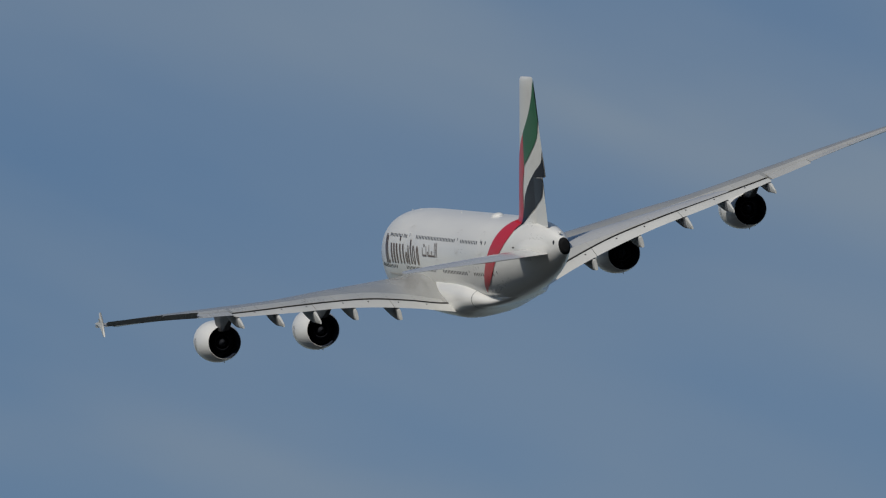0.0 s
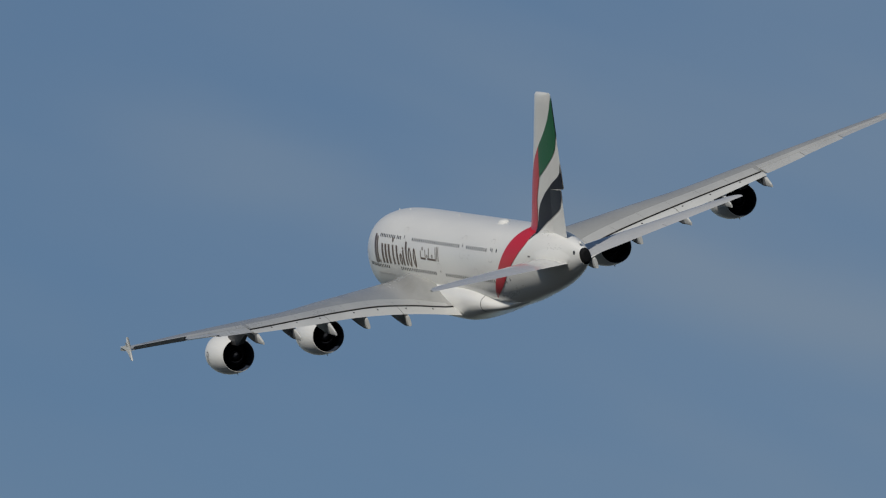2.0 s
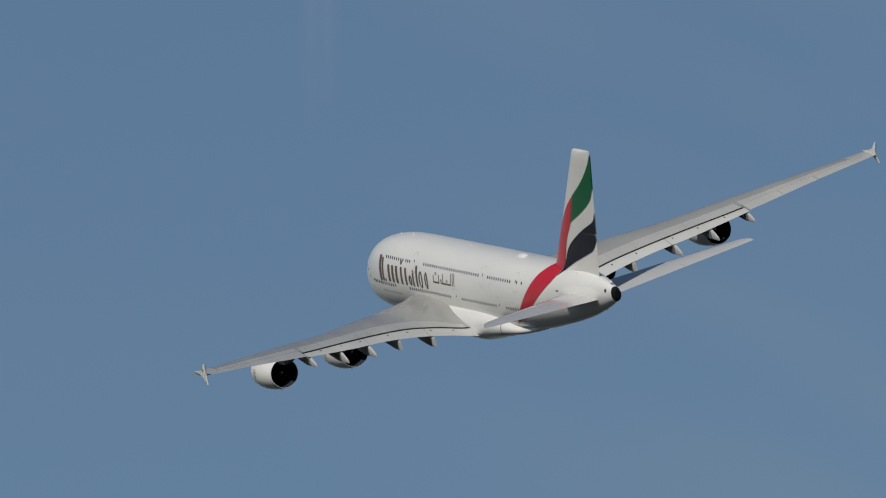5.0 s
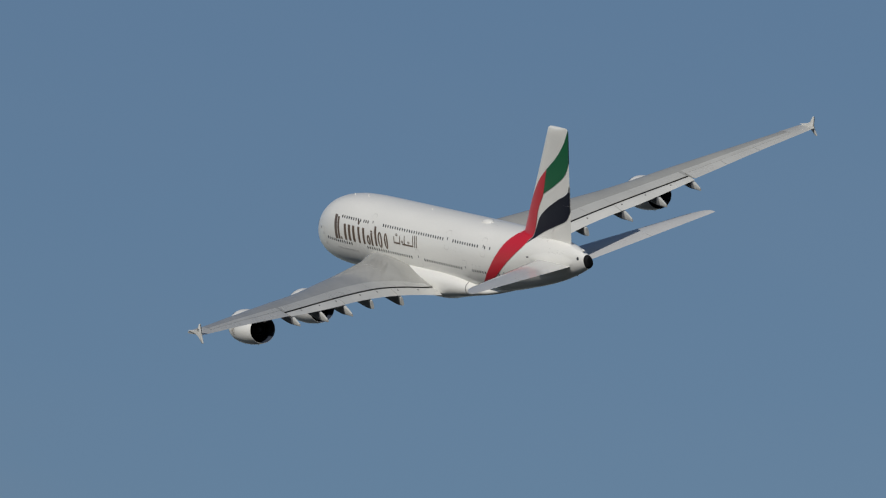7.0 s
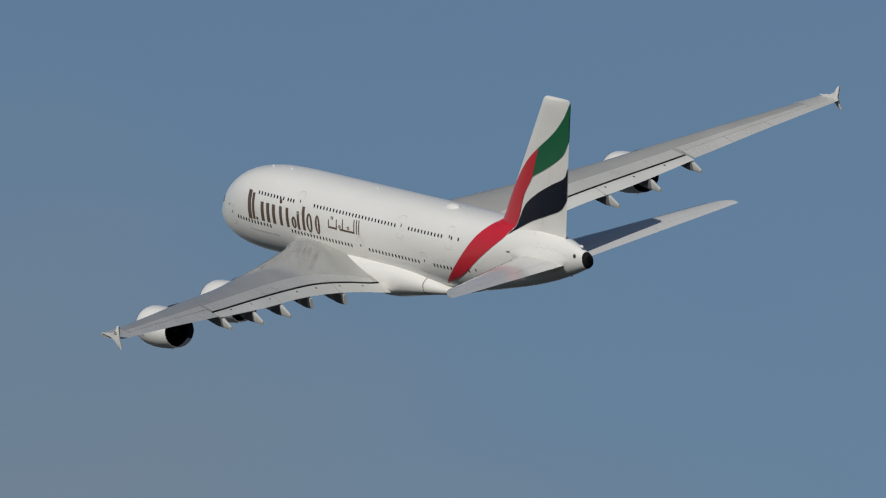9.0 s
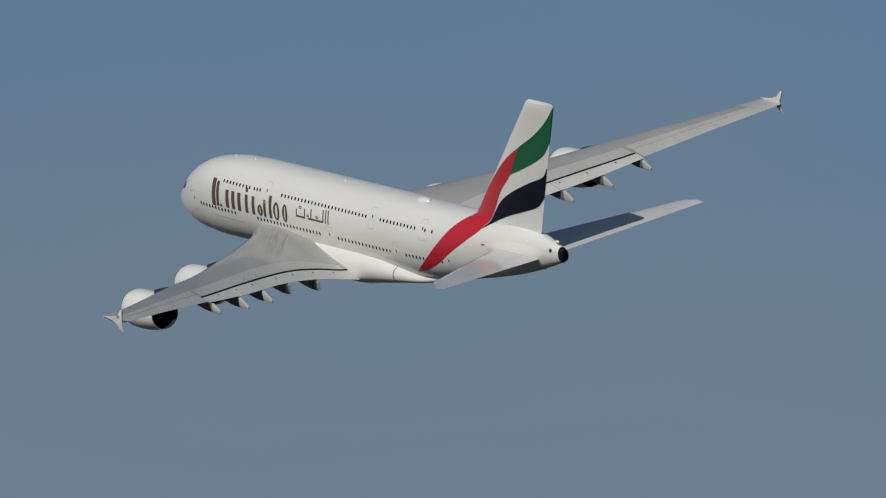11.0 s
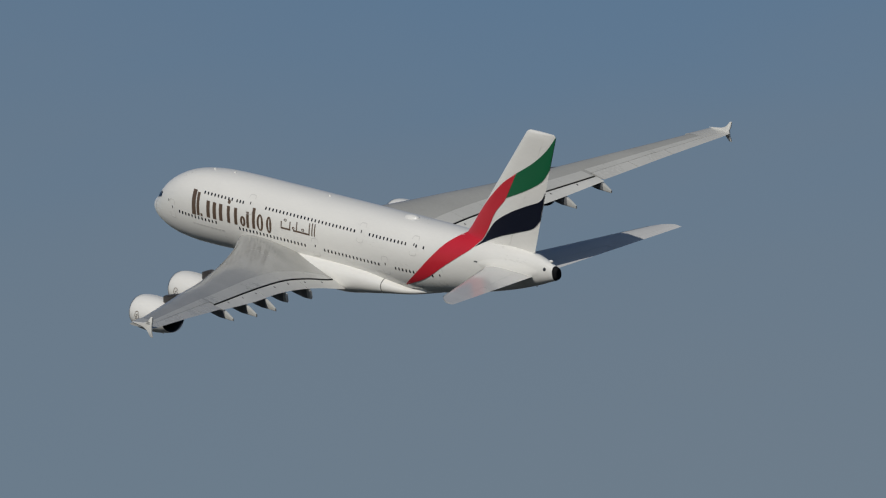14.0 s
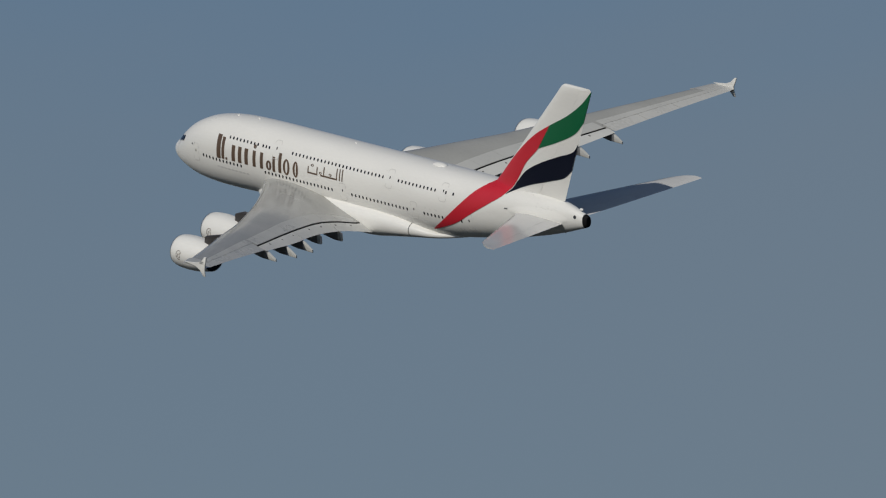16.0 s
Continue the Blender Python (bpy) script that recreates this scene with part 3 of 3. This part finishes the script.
def build_engine(x, s0, z):
    side = 1 if x > 0 else -1
    shell = [(1.1, 1.42), (0.5, 1.45), (0.12, 1.53), (0.0, 1.62), (0.08, 1.72), (0.4, 1.84), (1.0, 1.93), (1.9, 1.97), (2.9, 1.94), (3.9, 1.83), (4.7, 1.69), (5.3, 1.56), (5.3, 1.53)]
    engine = part("engine", turned(shell, x, s0, z), WHITE, airliner, "white jet engine nacelle under the wing")
    part("intake_lip", turned([(0.16, 1.495), (0.10, 1.52), (-0.012, 1.62), (0.06, 1.735), (0.22, 1.79)], x, s0, z), LEADING, engine, "bare metal intake lip")
    part("fan", turned([(1.12, 1.43), (1.0, 0.5), (0.6, 0.28), (0.35, 0.02)], x, s0, z), DARK, engine, "dark fan and spinner")
    part("duct_wall", turned([(2.0, 1.555), (2.1, 0.9)], x, s0, z), DUCT, engine)
    part("core_cowl", turned([(2.0, 1.0), (2.8, 1.08), (3.6, 0.92), (4.1, 0.78), (4.4, 0.70), (4.4, 0.66), (4.0, 0.66)], x, s0, z), SOOT, engine, "dark core cowl")
    part("exhaust_plug", turned([(3.8, 0.50), (4.3, 0.42), (4.6, 0.22), (4.8, 0.03)], x, s0, z), SOOT, engine, "sooty exhaust plug")
    part("duct_lining", turned([(5.3, 1.53), (4.3, 1.54), (3.2, 1.55), (2.0, 1.55)], x, s0, z), DUCT, engine, "grey lining of the bypass duct")
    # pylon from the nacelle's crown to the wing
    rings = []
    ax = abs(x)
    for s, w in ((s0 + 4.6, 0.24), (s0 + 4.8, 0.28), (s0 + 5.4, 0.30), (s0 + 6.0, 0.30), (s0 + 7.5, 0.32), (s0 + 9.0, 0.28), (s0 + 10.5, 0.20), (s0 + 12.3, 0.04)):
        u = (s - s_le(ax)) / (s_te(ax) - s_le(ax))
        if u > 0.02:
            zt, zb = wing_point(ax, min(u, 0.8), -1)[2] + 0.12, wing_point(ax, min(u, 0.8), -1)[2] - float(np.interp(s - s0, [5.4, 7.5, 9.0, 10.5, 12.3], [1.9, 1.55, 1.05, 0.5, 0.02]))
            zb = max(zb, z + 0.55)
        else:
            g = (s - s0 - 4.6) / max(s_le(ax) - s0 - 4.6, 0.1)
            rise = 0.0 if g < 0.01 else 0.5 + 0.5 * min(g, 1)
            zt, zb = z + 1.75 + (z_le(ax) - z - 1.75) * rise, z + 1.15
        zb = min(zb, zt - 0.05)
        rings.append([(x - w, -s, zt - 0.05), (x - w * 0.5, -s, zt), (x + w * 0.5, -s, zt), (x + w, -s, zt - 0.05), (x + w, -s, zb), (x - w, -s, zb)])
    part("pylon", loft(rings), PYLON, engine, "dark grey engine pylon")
    # the emblem on the cowl: a few plain arcs
    for sd in (-1, 1):
        for r, a0, a1 in ((0.52, 25, 290), (0.33, 190, 430), (0.16, 20, 260)):
            verts, n = [], 14
            for k in range(n + 1):
                a = radians(a0 + (a1 - a0) * k / n)
                for q in (r - 0.03, r + 0.03):
                    d, h = 1.75 + 0.75 * q * math.cos(a), 0.2 + q * math.sin(a)
                    verts.append((x + sd * 1.99 * math.cos(h / 1.97), -(s0 + 1.06 * d), z + 1.99 * math.sin(h / 1.97)))
            part("emblem_stroke", (verts, [(2 * k, 2 * k + 1, 2 * k + 3, 2 * k + 2) for k in range(n)]), BROWN, engine)
    part("drain_mast", blade(0, 0, 0.22, 0.3, -1), WHITE, engine).matrix_basis = pose(x, -(s0 + 3.4), z - 1.86)
    return engine


for sd in (-1, 1):
    build_engine(sd * 14.85 + 0.2, 22.35, -3.55)
    build_engine(sd * 25.85 + 0.15, 30.3, -1.78)


# ---- fin ----
fin_le = lambda z: 56.2 + (z - 4.2) * (68.9 - 56.2) / (17.5 - 4.2)
fin_te = lambda z: 67.6 + (z - 3.5) * (73.9 - 67.6) / (17.7 - 3.5)


def fin_half(s, z):
    le, te = fin_le(z), fin_te(z)
    if s <= le or s >= te:
        return 0.0
    return 0.052 * (te - le) * aero((s - le) / (te - le)) * 0.95


def fin_ring(z, u0, u1, n=14, grow=0.0):
    le, te = fin_le(z), fin_te(z)
    us = [u0 + (u1 - u0) * (1 - math.cos(math.pi * k / n)) / 2 for k in range(n + 1)]
    right = [(fin_half(le + (te - le) * u, z) + grow, -(le + (te - le) * u), z) for u in us]
    left = [(-p[0], p[1], p[2]) for p in reversed(right)]
    return right + left


RUDDERS = []


def build_fin():
    rings = [fin_ring(z, 0.0, 0.66) for z in np.linspace(2.6, 17.55, 22)]
    zt = 17.55
    le0, te0 = fin_le(zt), fin_le(zt) + 0.66 * (fin_te(zt) - fin_le(zt))
    for k, g in enumerate((0.8, 0.4)):
        le = le0 + 0.25 + 0.35 * k
        rings.append([(p[0] * g, -(le + (te0 + 0.05 - le) * (-p[1] - le0) / (te0 - le0)), zt + 0.14 + 0.12 * k) for p in fin_ring(zt, 0.0, 0.66)])
    fin = part("fin", loft(rings), WHITE, airliner, "tall white tail fin with flag-coloured bands")
    for z0, z1 in ((3.62, 8.29), (8.31, 17.55)):
        rings = [fin_ring(z, 0.662, 1.0) for z in np.linspace(z0, z1, 10)]
        if z1 > 17:
            for k, g in enumerate((0.8, 0.4)):
                rings.append([(p[0] * g, p[1] + 0.02 * k, z1 + 0.14 + 0.12 * k) for p in fin_ring(z1, 0.662, 0.985 - 0.03 * k)])
        rudder = part("rudder", loft(rings), WHITE, airliner, "white rudder half with painted bands")
        hinge = lambda z: Vector((0, -(fin_le(z) + 0.661 * (fin_te(z) - fin_le(z))), z))
        RUDDERS.append((rudder, hinge(z0), (hinge(z1) - hinge(z0)).normalized(), 0.4 if z1 > 17 else -5.5))
    return fin


fin = build_fin()


def fillet(s, z):
    """How far the root fillet swells the fin."""
    u = (s - fin_le(z)) / (fin_te(z) - fin_le(z))
    if u <= 0 or u >= 0.655:
        return 0.0
    return float(np.interp(z, [3.7, 4.1, 4.5, 5.2], [0.42, 0.2, 0.07, 0.0])) * math.sqrt(min(1.0, 3 * u)) * min(1.0, 4 * (0.655 - u))


def tail_skin(s, z, side, lift=0.045):
    """Outside of the fin or, below it, of the rear body."""
    return (side * (max(fin_half(s, z) + fillet(s, z), body_half(s, z) if z < f_top(s) else 0.0) + lift), -s, z)


def smooth_line(pts, n):
    """n+1 points along a smooth line through a few control points."""
    d = [0.0]
    for a, b in zip(pts, pts[1:]):
        d.append(d[-1] + math.hypot(b[0] - a[0], b[1] - a[1]))
    fs, fz = curve(d, [p[0] for p in pts]), curve(d, [p[1] for p in pts])
    return [(fs(d[-1] * k / n), fz(d[-1] * k / n)) for k in range(n + 1)]


def band_between(a, b, n, m, side):
    la, lb = smooth_line(a, n), smooth_line(b, n)
    verts = [tail_skin(p[0] + (q[0] - p[0]) * v / m, p[1] + (q[1] - p[1]) * v / m, side) for p, q in zip(la, lb) for v in range(m + 1)]
    faces = [(i * (m + 1) + v, i * (m + 1) + v + 1, (i + 1) * (m + 1) + v + 1, (i + 1) * (m + 1) + v) for i in range(n) for v in range(m)]
    return verts, faces


GREEN_UP = [(73.95, 17.6), (72.2, 15.9), (69.8, 14.2), (66.6, 12.5)]
GREEN_LO = [(72.1, 13.6), (70.7, 12.2), (67.7, 10.7), (64.3, 9.4)]
BLACK_UP = [(70.85, 10.9), (70.0, 9.9), (67.4, 8.9), (64.4, 7.7), (61.9, 6.35), (60.35, 4.88)]
BLACK_LO = [(69.35, 7.5), (68.1, 6.5), (65.6, 5.7), (62.6, 4.85), (60.7, 4.15), (59.25, 3.45)]
RED_FRONT = [(66.6, 12.5), (64.1, 11.1), (60.7, 8.5), (58.2, 6.1), (57.1, 4.95), (56.2, 4.22), (55.0, 3.4), (52.9, 1.6), (49.9, -0.8), (47.7, -2.3)]
RED_BACK = [(66.5, 12.4), (64.3, 9.4), (62.0, 7.3), (60.6, 5.4), (59.6, 4.08), (59.1, 3.4), (57.4, 2.3), (55.3, 1.1), (51.8, -0.9), (47.8, -2.4)]


def painted(name, data, mat, label):
    """A band of paint, cut at the rudders' hinge and joint: each piece moves with what it lies on."""
    pieces = {}
    for f in data[1]:
        s, z = (sum(c) / len(f) for c in zip(*((-data[0][i][1], data[0][i][2]) for i in f)))
        on = fin
        if z > 3.62 and s > fin_le(z) + 0.661 * (fin_te(z) - fin_le(z)):
            on = RUDDERS[1 if z > 8.3 else 0][0]
        pieces.setdefault(on, []).append(f)
    for on, faces in pieces.items():
        used = sorted({i for f in faces for i in f})
        at = {i: k for k, i in enumerate(used)}
        part(name, ([data[0][i] for i in used], [tuple(at[i] for i in f) for f in faces]), mat, on, label)


for side in (-1, 1):
    painted("green_band", band_between(GREEN_UP, GREEN_LO, 90, 30, side), GREEN, "green painted band")
    painted("black_band", band_between(BLACK_UP, BLACK_LO, 120, 30, side), BLACK, "black painted band")
    part("red_band", band_between(RED_FRONT, RED_BACK, 220, 26, side), RED, fin, "red painted band sweeping onto the body")

# fillet at the fin's root
rings = []
for z in (3.4, 3.7, 3.9, 4.1, 4.3, 4.5, 4.8, 5.2):
    rings.append([(p[0] + math.copysign(fillet(-p[1], z), p[0]), p[1], p[2]) for p in fin_ring(z, 0.0, 0.655, 18)])
part("fin_fillet", loft(rings), WHITE, fin)


# ---- tailplane ----
h_le = lambda x: 61.2 + (x - 2.0) * (69.7 - 61.2) / 12.2
h_te = lambda x: 68.4 + (x - 2.0) * (73.1 - 68.4) / 13.1
h_z = lambda x: 1.25 + 0.125 * x


def tail_ring(x, u0, u1, n=12, squeeze=1.0):
    le, te = h_le(x), h_te(x)
    us = [u0 + (u1 - u0) * (1 - math.cos(math.pi * k / n)) / 2 for k in range(n + 1)]
    t = 0.052 * (te - le) * squeeze
    top = [(x, -(le + (te - le) * u), h_z(x) + t * aero(u) - 0.012 * (u - 0.3) * (te - le)) for u in reversed(us)]
    low = [(x, -(le + (te - le) * u), h_z(x) - t * aero(u) - 0.012 * (u - 0.3) * (te - le)) for u in us]
    return top + low


def build_tailplane(side):
    rings = [tail_ring(x, 0.0, 0.70) for x in np.linspace(0.3, 14.0, 16)]
    for x, a in ((14.5, 0.06), (14.95, 0.18), (15.3, 0.36), (15.6, 0.56)):
        rings.append(tail_ring(x, a, 0.70, squeeze=0.8))
    tail = part("horizontal_stabilizer", mirrored(loft(rings), side), STAB, airliner, "pale grey glossy tailplane")
    for a, b in ((0.6, 8.4), (8.44, 15.62)):
        part("elevator", mirrored(loft([tail_ring(x, 0.704, 1.0) for x in np.linspace(a, b, 6)]), side), STAB, tail, "pale grey elevator")
    rows = []
    for x in np.linspace(3.0, 14.2, 12):
        le, te = h_le(x), h_te(x)
        t = 0.052 * (te - le)
        us = (0.05, 0.02, 0.004, 0.0)
        o = [(x, -(le + (te - le) * u) + 0.012, h_z(x) + t * aero(u) + 0.012 + 0.0036 * (te - le)) for u in us]
        o += [(x, -(le + (te - le) * u) + 0.012, h_z(x) - t * aero(u) - 0.012 + 0.0036 * (te - le)) for u in reversed(us[:-1])]
        rows.append(o)
    part("tailplane_edge", mirrored(loft(rows, closed=False, caps=False), side), FAIR, tail)
    # root fairing on the body
    verts, nu, nv = [], 20, 10
    for v in range(nv + 1):
        for u in range(nu + 1):
            a, b = 2 * u / nu - 1, 2 * v / nv - 1
            rise = 0.13 * (1 - b * b) ** 1.5 * (1 - a * a) ** 0.8
            verts.append(skin(64.6 + 4.6 * a, 1.85 + 1.0 * b * math.sqrt(max(0.0, 1 - a * a)), side, rise - 0.015))
    faces = [(v * (nu + 1) + u, v * (nu + 1) + u + 1, (v + 1) * (nu + 1) + u + 1, (v + 1) * (nu + 1) + u) for v in range(nv) for u in range(nu)]
    part("root_fairing", (verts, faces), WHITE, tail)
    return tail


build_tailplane(-1)
build_tailplane(1)

# ---- tail cone ----
def cone_ring(at, g, back):
    return [(p[0] * g, p[1] - back, 2.0 + (p[2] - 2.0) * g) for p in body_ring(at)]


tail_cone = part("tail_cone", loft([cone_ring(70.95, 0.98, 0.0), cone_ring(70.95, 0.93, 0.16), cone_ring(70.95, 0.78, 0.42), cone_ring(70.95, 0.6, 0.52)]), GAP, airliner, "sooty black exhaust at the tail's end")
for side in (-1, 1):
    n = 16
    ring = [skin(69.9 + 0.2 * math.cos(2 * math.pi * k / n), 2.35 + 0.2 * math.sin(2 * math.pi * k / n), side, 0.012) for k in range(n)]
    part("vent_hole", (ring, [tuple(range(n))]), DARK, fuselage, "round dark vent")
    part("rear_port", patch(lambda u, v: (59.6 + 0.5 * u, 1.95 + 0.14 * v), 2, 2, 0.012, side), SEAM, fuselage)
    for k in range(6):
        part("registration_bar", patch(lambda u, v: (61.0 + 0.5 * k + 0.36 * u, 0.75 + 0.5 * v), 2, 2, 0.012, side), GREY, fuselage)
tail_light = part("tail_beacon", merge(ellipsoid(0, -70.4, 3.15, 0.14, 0.3, 0.16)), WHITE, fuselage)


# ---- the flight ----
def motions():
    walk(airliner, [
        (0, pose(-9.89, 1820.35, 342.42, 12.090, -15.986, 10.021)),
        (0.5, pose(-19.26, 1743.05, 322.87, 12.164, -17.081, 10.934)),
        (1, pose(-29.48, 1782.99, 325.27, 12.292, -17.863, 11.916)),
        (1.5, pose(-40.25, 1817.87, 326.84, 12.470, -18.448, 12.859)),
        (2, pose(-51.70, 1857.35, 329.22, 12.603, -19.009, 13.904)),
        (2.5, pose(-63.74, 1890.65, 330.57, 12.724, -19.365, 15.059)),
        (3, pose(-76.48, 1928.24, 332.77, 12.933, -19.527, 16.115)),
        (3.5, pose(-89.86, 1961.56, 334.25, 13.083, -19.695, 17.289)),
        (4, pose(-104.47, 2003.46, 337.27, 13.290, -19.922, 18.561)),
        (6.3, pose(-180.23, 2168.73, 347.23, 14.164, -20.538, 24.236)),
        (6.5, pose(-187.48, 2180.34, 347.71, 14.216, -20.618, 24.827)),
        (7, pose(-206.57, 2216.57, 350.09, 14.356, -20.560, 26.087)),
        (7.5, pose(-226.11, 2248.89, 351.93, 14.516, -20.634, 27.331)),
        (8, pose(-246.91, 2285.62, 354.50, 14.627, -20.608, 28.693)),
        (8.5, pose(-237.71, 2031.79, 313.23, 14.749, -20.492, 30.123)),
        (9, pose(-232.47, 1843.51, 282.67, 14.980, -20.206, 31.391)),
        (9.2, pose(-239.69, 1853.31, 283.30, 15.040, -20.150, 31.929)),
        (11.5, pose(-329.86, 1963.64, 290.87, 15.577, -19.882, 38.168)),
        (12, pose(-351.26, 1987.93, 292.82, 15.781, -19.658, 39.536)),
        (12.5, pose(-372.57, 2007.91, 294.13, 15.868, -19.473, 40.881)),
        (13, pose(-395.38, 2032.72, 296.25, 16.030, -19.506, 42.209)),
        (13.5, pose(-417.64, 2051.14, 297.39, 15.997, -19.688, 43.539)),
        (14, pose(-441.09, 2072.63, 299.10, 16.034, -19.821, 44.866)),
        (14.5, pose(-465.34, 2094.75, 301.03, 16.109, -19.742, 46.338)),
        (15, pose(-489.21, 2112.90, 302.51, 16.226, -19.507, 47.588)),
        (15.5, pose(-514.80, 2135.66, 304.61, 16.218, -19.482, 49.028)),
        (16, pose(-539.86, 2153.87, 306.23, 16.316, -19.495, 50.297)),
    ])

    # the ailerons hold the roll, then ease back
    for ob, at, axis, most, ease in AILERONS:
        turn = lambda g: Matrix.Translation(at) @ Matrix.Rotation(radians(most * g), 4, axis) @ Matrix.Translation(-at)
        walk(ob, [(t, turn(g)) for t, g in ease])

    # the rudder halves, set against each other in the roll, then in line
    for ob, at, axis, most in RUDDERS:
        turn = lambda g: Matrix.Translation(at) @ Matrix.Rotation(radians(most * g), 4, axis) @ Matrix.Translation(-at)
        walk(ob, [(t, turn(g)) for t, g in ((0, 1.0), (1.5, 1.0), (3, 0.75), (4, 0.45), (6.3, 0.05), (16, 0.0))])


motions()
